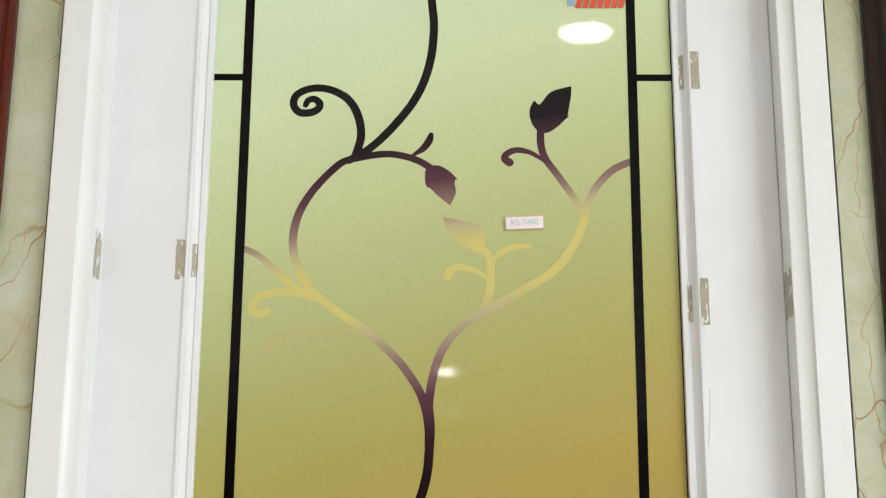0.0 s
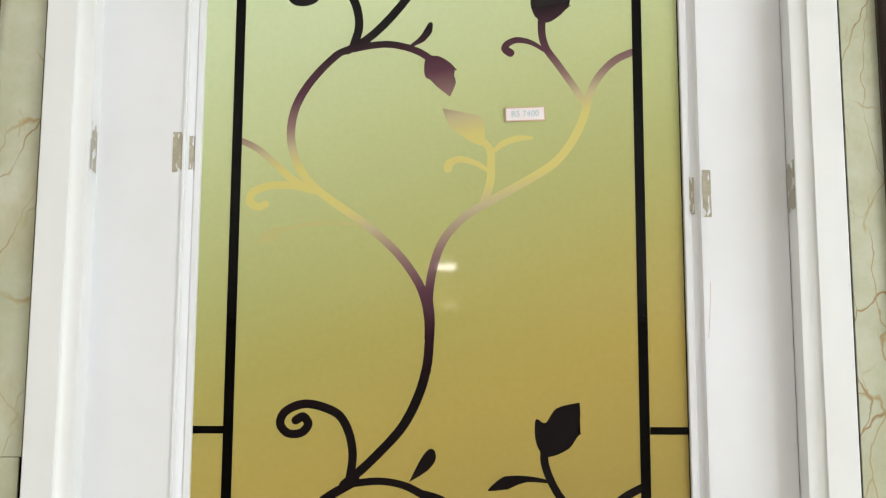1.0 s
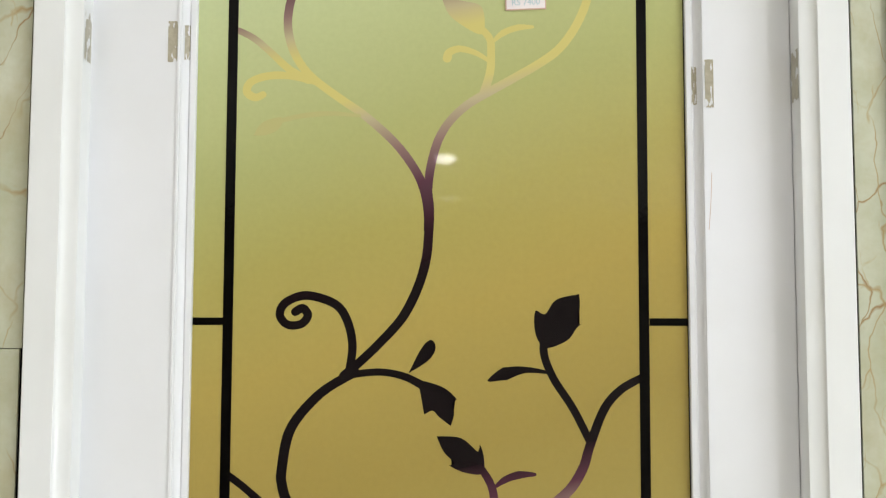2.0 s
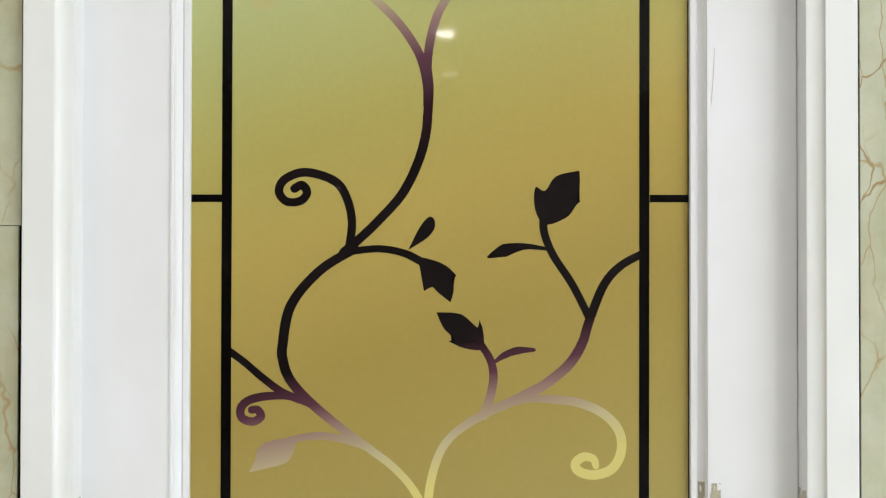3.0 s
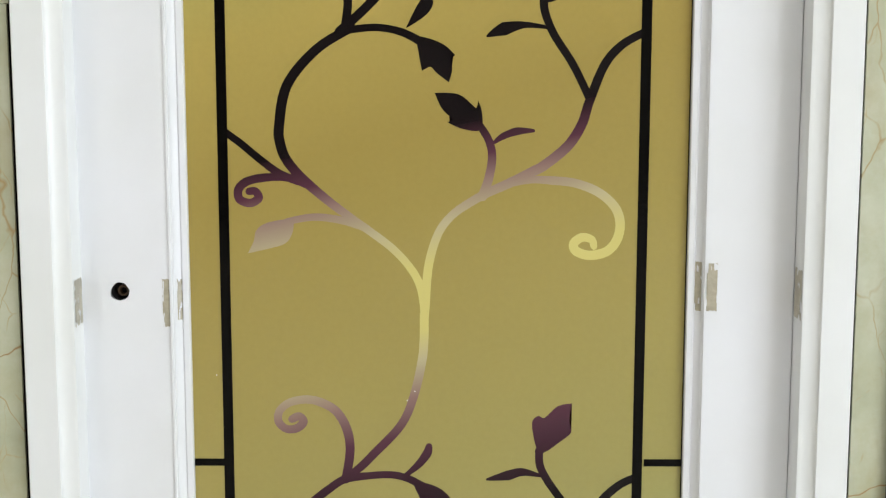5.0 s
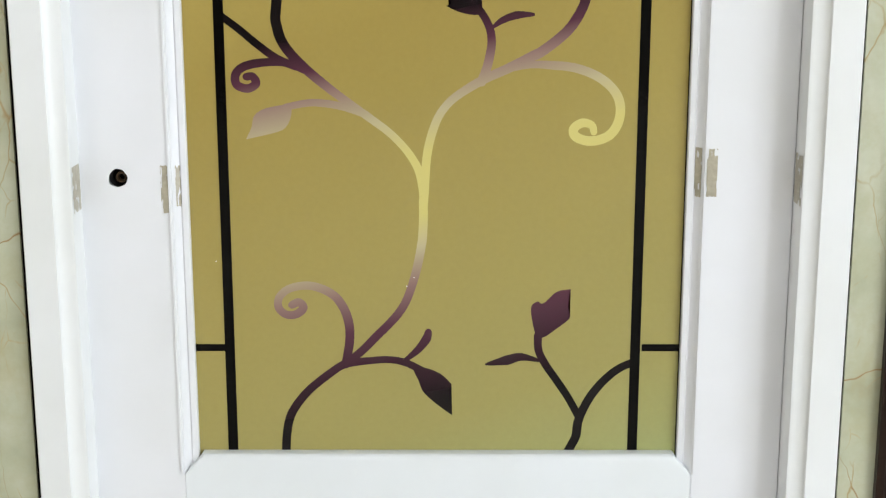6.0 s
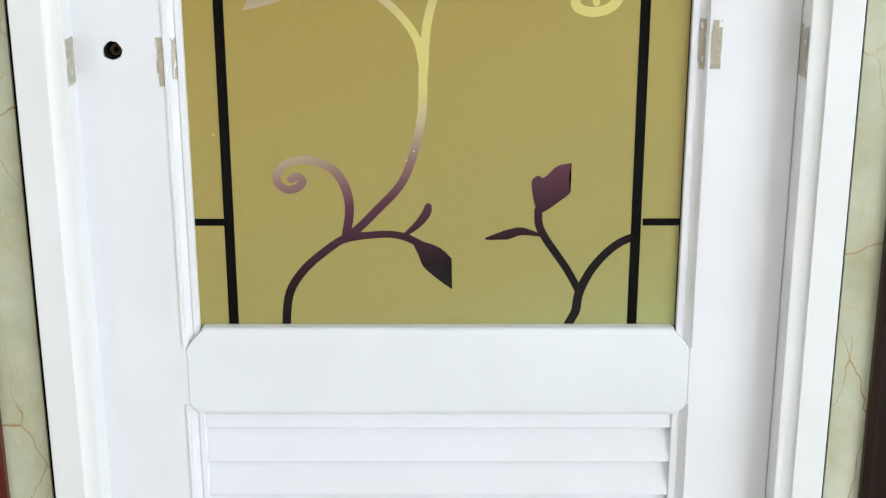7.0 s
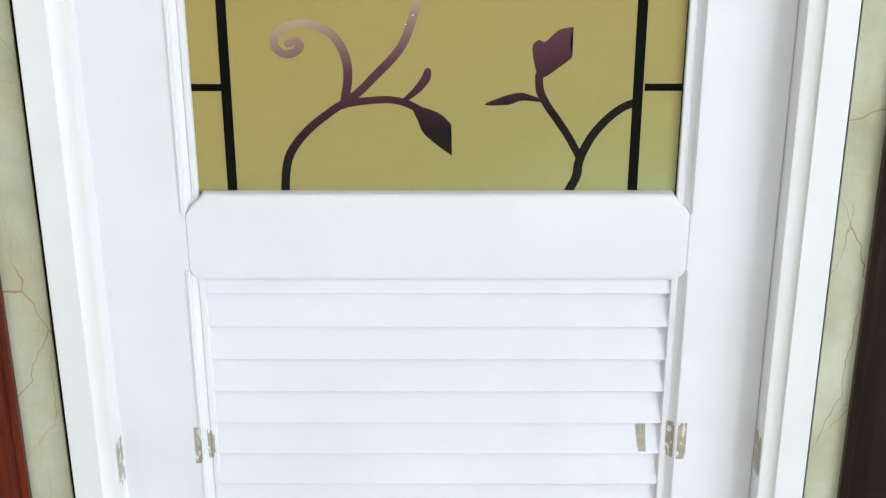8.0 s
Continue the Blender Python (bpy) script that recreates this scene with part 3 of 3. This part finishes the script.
stroke("twig", (0.0081, 0.0085, 0.0075), [(-0.0779, 1.0752), (-0.1064, 1.0846), (-0.1375, 1.0883), (-0.1668, 1.0834)])
blade("leaf", [(-0.1637, 1.0859), (-0.1887, 1.0821), (-0.2014, 1.0740), (-0.2049, 1.0609), (-0.2116, 1.0477), (-0.2116, 1.0477), (-0.1896, 1.0527), (-0.1706, 1.0583), (-0.1629, 1.0677), (-0.1601, 1.0790)])
# lower spray
stroke("stem", (0.0098, 0.0100, 0.0099, 0.0095, 0.0098, 0.0095, 0.0087), [(-0.0154, 0.9789), (-0.0156, 0.9498), (-0.0182, 0.9238), (-0.0274, 0.8845), (-0.0417, 0.8514), (-0.0724, 0.8179), (-0.0907, 0.7997), (-0.1091, 0.7868)])
stroke("stem", (0.0087, 0.0095, 0.0100, 0.0100), [(-0.0805, 0.7916), (-0.1052, 0.7882), (-0.1262, 0.7746), (-0.1494, 0.7548), (-0.1670, 0.7315), (-0.1741, 0.7087), (-0.1771, 0.6703)])
stroke("curl", (0.0100, 0.0105, 0.0100, 0.0090, 0.0092, 0.0098, 0.0090), [(-0.1052, 0.7875), (-0.1002, 0.8159), (-0.1011, 0.8380), (-0.1085, 0.8580), (-0.1211, 0.8719), (-0.1434, 0.8805), (-0.1659, 0.8779), (-0.1789, 0.8679), (-0.1806, 0.8553), (-0.1718, 0.8467), (-0.1602, 0.8473), (-0.1523, 0.8547), (-0.1573, 0.8613), (-0.1651, 0.8580)])
stroke("twig", (0.0087, 0.0085, 0.0090), [(-0.1032, 0.7882), (-0.0805, 0.7916), (-0.0545, 0.7930), (-0.0351, 0.7889), (-0.0170, 0.7794)])
blade("leaf", [(-0.0274, 0.7828), (-0.0144, 0.7835), (0.0038, 0.7760), (0.0161, 0.7638), (0.0161, 0.7638), (0.0148, 0.7597), (0.0168, 0.7261), (0.0168, 0.7261), (0.0004, 0.7384), (-0.0158, 0.7535), (-0.0216, 0.7672)])
stroke("leaflet", (0.0037, 0.0085, 0.0105, 0.0080), [(-0.0403, 0.7896), (-0.0234, 0.8038), (-0.0129, 0.8172), (-0.0103, 0.8260)])
stroke("stem", (0.0093, 0.0099, 0.0105, 0.0100), [(0.2253, 0.7904), (0.2087, 0.7829), (0.1922, 0.7693), (0.1770, 0.7502), (0.1664, 0.7296), (0.1621, 0.7158), (0.1604, 0.7006), (0.1535, 0.6860), (0.1471, 0.6741)])
stroke("twig", (0.0087, 0.0090, 0.0093), [(0.1646, 0.7213), (0.1510, 0.7468), (0.1377, 0.7672), (0.1237, 0.7876), (0.1157, 0.8045), (0.1148, 0.8220)])
blade("bud", [(0.1512, 0.8766), (0.1512, 0.8766), (0.1352, 0.8733), (0.1207, 0.8600), (0.1136, 0.8620), (0.1067, 0.8554), (0.1082, 0.8381), (0.1135, 0.8206), (0.1219, 0.8200), (0.1360, 0.8300), (0.1493, 0.8407), (0.1511, 0.8474), (0.1511, 0.8474), (0.1483, 0.8580)])
stroke("leaflet", (0.0031, 0.0095, 0.0118, 0.0025), [(0.1178, 0.7917), (0.0957, 0.7964), (0.0790, 0.7923), (0.0557, 0.7876)])
# small white flecks on the pane
for x, z, size in ((-0.0345, 0.8799, 0.0009), (-0.0261, 0.8904, 0.0009), (-0.2496, 0.9091, 0.0008)):
    bm = bmesh.new()
    bmesh.ops.create_icosphere(bm, subdivisions=1, radius=size, matrix=Matrix.Translation((x, -0.0008, z)) @ Matrix.Diagonal((1.0, 0.4, 0.8, 1.0)))
    part("white_fleck", bm, paper_white, pane, "tiny white fleck")

# ---- price tag and sticker on the glass ----
tag = thing("price_tag", "small white paper price tag with a tan border", "price tag", at=(0.0968, 0, 1.7166))
tag.rotation_euler = (0, radians(-2.3), 0)
part("border", box(-0.0233, 0.0233, -0.0022, -0.0010, -0.0085, 0.0085, 0.0003), paper_border, tag)
part("paper", box(-0.0219, 0.0219, -0.0027, -0.0022, -0.0071, 0.0071), paper_white, tag)


def lettering(name, words, size, x, z, y, material, parent):
    curve = bpy.data.curves.new(name, "FONT")
    curve.body, curve.size, curve.extrude = words, size, 0.0002
    curve.align_x, curve.align_y = "CENTER", "CENTER"
    scrap = new("scrap", curve)
    bpy.context.view_layer.update()
    mesh = bpy.data.meshes.new_from_object(scrap.evaluated_get(bpy.context.evaluated_depsgraph_get()))
    bpy.data.objects.remove(scrap)
    mesh.materials.clear()
    mesh.materials.append(material)
    mesh.transform(pose(x, y, z, 90))
    ob = new(name, mesh)
    ob.parent = parent
    return ob


lettering("lettering", "RS 7400", 0.0098, 0.0, 0.0, -0.0029, pen_blue, tag)

sticker = thing("sticker", "red and pale blue maker's sticker on the glass", "sticker", at=(0.188, 0, 1.9965))
for i in range(7):
    bm = box(-0.0034, 0.0034, -0.0016, -0.0010, -0.0066, 0.0066)
    for v in bm.verts:
        v.co.x += -0.0215 + i * 0.0087 + v.co.z * 0.25
    part("mark", bm, sticker_red, sticker)
part("emblem", box(-0.036, -0.0270, -0.0016, -0.0010, -0.004, 0.010, 0.0003), sticker_blue, sticker, "pale blue emblem")


# ---- torn tape ----
def tape(seed, x0, x1, z0, z1, depth, torn=0.47, label="torn strip of greyish packing tape on the white paint"):
    """A torn rest of tape that follows the relief; depth(u) gives x and y on the surface under it."""
    rng = random.Random(seed)
    nx, nz = max(8, round((x1 - x0) / 0.0005)), max(12, round((z1 - z0) / 0.0006))
    bm = bmesh.new()
    grid = {}
    for i in range(nx + 1):
        for k in range(nz + 1):
            x, z = x0 + (x1 - x0) * i / nx, z0 + (z1 - z0) * k / nz
            z += 0.0009 * rng.uniform(-1, 1) if k in (0, nz) and i % 3 == 0 else 0.0001 * rng.uniform(-1, 1)
            x += 0.0001 * rng.uniform(-1, 1)
            grid[i, k] = (*depth(x), z)
    made = {}
    for i in range(nx):
        for k in range(nz):
            u, v = (i + 0.5) / nx, (k + 0.5) / nz
            rip = 0.5 + 0.5 * noise.noise(Vector((u * 3.1 + seed * 7.3, v * 4.5, seed * 1.7)))
            rip += 0.05 * noise.noise(Vector((u * 14.0 + seed, v * 22.0, seed * 0.7)))
            if rip > torn - 0.03 + 0.14 * (1 - abs(2 * v - 1)):
                continue
            corner = []
            for key in ((i, k), (i + 1, k), (i + 1, k + 1), (i, k + 1)):
                if key not in made:
                    made[key] = bm.verts.new(grid[key])
                corner.append(made[key])
            bm.faces.new(corner)
    ob = part("tape_remnant", bm, tape_skin, None)
    return tagged(ob, label, "tape", "torn tape strips on the door")


def on_bead(x):
    return x, bead_depth(x) - 0.0006


def on_west_return(y):
    return -0.3934, y


def on_east_return(y):
    return 0.3934, y


on_frame = "torn strip of greyish tape on the white frame edge"
for seed, x0, x1, z0, z1, depth, torn, words in (
        (1, -0.0485, -0.0220, 1.640, 1.6955, on_west_return, 0.60, on_frame), (2, -0.3080, -0.2972, 1.644, 1.691, on_bead, 0.63, ""),
        (21, -0.2900, -0.2842, 1.648, 1.688, on_bead, 0.60, ""),
        (3, 0.2965, 0.3068, 1.879, 1.927, on_bead, 0.66, ""), (22, 0.2835, 0.2890, 1.880, 1.925, on_bead, 0.62, ""),
        (4, 0.2965, 0.3066, 1.592, 1.647, on_bead, 0.68, ""), (23, 0.2830, 0.2885, 1.597, 1.640, on_bead, 0.62, ""),
        (5, -0.0485, -0.0175, 1.596, 1.652, on_east_return, 0.60, on_frame), (6, -0.0485, -0.0180, 0.973, 1.024, on_west_return, 0.58, on_frame),
        (7, -0.3050, -0.2972, 0.9675, 1.021, on_bead, 0.62, ""), (24, -0.2895, -0.2842, 0.974, 1.020, on_bead, 0.62, ""),
        (8, 0.2965, 0.3085, 0.986, 1.039, on_bead, 0.64, ""), (25, 0.2850, 0.2915, 0.985, 1.040, on_bead, 0.66, ""),
        (9, -0.0485, -0.0175, 0.981, 1.036, on_east_return, 0.62, on_frame), (10, -0.0485, -0.0200, 0.305, 0.367, on_west_return, 0.56, on_frame),
        (11, -0.3040, -0.2950, 0.322, 0.374, on_bead, 0.60, ""), (26, -0.2885, -0.2800, 0.326, 0.368, on_bead, 0.58, ""),
        (12, 0.2965, 0.3078, 0.329, 0.381, on_bead, 0.64, ""), (27, 0.2830, 0.2925, 0.330, 0.380, on_bead, 0.58, ""),
        (14, -0.0485, -0.0190, 0.322, 0.376, on_east_return, 0.60, on_frame)):
    tape(seed, x0, x1, z0, z1, depth, torn, words or "torn strip of greyish packing tape on the white paint")

flap = bmesh.new()
rows = []
for k in range(7):
    v = k / 6
    z = 0.3350 + 0.0365 * v
    mid, half = 0.2556 - 0.0050 * v + 0.0016 * v * v, 0.0046 + 0.0016 * v
    rows.append([flap.verts.new((mid + half * u, -0.0074 + (z - 0.3335) * 0.25, z + 0.0006 * math.sin(9 * u + k))) for u in (-1, -0.3, 0.4, 1)])
for a, b in zip(rows, rows[1:]):
    for i in range(3):
        flap.faces.new((a[i], a[i + 1], b[i + 1], b[i]))
tagged(part("tape_remnant", flap, tape_skin), "small curled greyish tape scrap on a white slat", "tape", "torn tape strips on the door")

scratch = bmesh.new()
trail = [(0.3028, 1.518), (0.3022, 1.500), (0.3010, 1.480), (0.2995, 1.462), (0.2988, 1.4543)]
left = [scratch.verts.new((x - 0.0003, FRONT - 0.0004, z)) for x, z in trail]
right = [scratch.verts.new((x + 0.0003, FRONT - 0.0004, z)) for x, z in trail]
for i in range(len(trail) - 1):
    scratch.faces.new((left[i], right[i], right[i + 1], left[i + 1]))
part("scratch", scratch, scratch_red, door, "thin reddish scratch")

# ---- neighbouring wooden frames ----
WOOD = [(u, -0.0455 + (v + 0.020) * 0.45) for u, v in ((0.0, -0.020), (0.0, -0.040), (0.003, -0.044), (0.008, -0.045), (0.011, -0.041), (0.015, -0.041), (0.019, -0.047), (0.026, -0.050),
                                     (0.075, -0.050), (0.085, -0.042), (0.085, -0.020))]
for name, side, start, material, words in (("wooden_frame", -1, 0.5060, red_wood, "red-brown wooden frame leaning on the marble wall"),
                                           ("wooden_frame", 1, 0.4945, dark_wood, "dark brown moulded wooden frame on the marble wall")):
    post = thing(name, words, "door frame", at=(side * start, 0, 0))
    part("post", prism([(0.0145, -0.0455)] + WOOD[4:], 0.0, 2.35, lambda u, v, s: (side * u, v, s)), material, post, smooth=True)
    part("moulding", prism(WOOD[:5] + [(0.011, -0.0455)], 0.0, 2.35, lambda u, v, s: (side * u, v, s)), material, post, smooth=True)
    part("backing", box(*sorted((side * 0.009, side * 0.02)), -0.052, -0.0455, 0.0, 2.34), material, post)

# ---- downlights ----
def downlight():
    ob = thing("downlight", "round white recessed ceiling downlight, switched on", "ceiling light", "ceiling downlights")
    bm = bmesh.new()
    bmesh.ops.create_cone(bm, cap_ends=True, segments=40, radius1=0.0665, radius2=0.0665, depth=0.004)
    part("diffuser", bm, lamp_glow, ob)
    bm = bmesh.new()
    rings = []
    for r, z in ((0.0675, 0.004), (0.0675, -0.004), (0.072, -0.006), (0.082, -0.003), (0.083, 0.004)):
        rings.append([bm.verts.new((r * math.cos(a * math.pi / 20), r * math.sin(a * math.pi / 20), z)) for a in range(40)])
    for a, b in zip(rings, rings[1:]):
        for i in range(40):
            j = (i + 1) % 40
            bm.faces.new((a[i], a[j], b[j], b[i]))
    part("rim", bm, white_frame, ob)
    return ob


first = downlight()
first.location = (0.353, -1.798, CEILING - 0.005)
# four more downlights, added out of view; only the first is reflected
for x, y in ((-2.2, -1.8), (2.2, -1.8), (-2.2, -4.4), (2.2, -4.4)):
    copy_thing(first, pose(x, y, CEILING - 0.005))


def drum_light(x, y, material):
    ob = thing("surface_light", "small round surface-mounted ceiling light, switched on", "ceiling light", "round surface lights", at=(x, y, CEILING))
    bm = bmesh.new()
    bmesh.ops.create_cone(bm, cap_ends=True, segments=32, radius1=0.054, radius2=0.058, depth=0.022, matrix=Matrix.Translation((0, 0, -0.023)))
    bmesh.ops.bevel(bm, geom=[e for e in bm.edges if e.is_boundary is False and abs(e.verts[0].co.z - e.verts[1].co.z) < 1e-5], offset=0.006, segments=2, affect="EDGES")
    part("diffuser", bm, material, ob)
    bm = bmesh.new()
    bmesh.ops.create_cone(bm, cap_ends=True, segments=32, radius1=0.058, radius2=0.058, depth=0.012, matrix=Matrix.Translation((0, 0, -0.006)))
    part("base_plate", bm, white_frame, ob)


drum_light(-0.038, -6.98, drum_glow)
drum_light(-0.027, -8.70, far_glow)
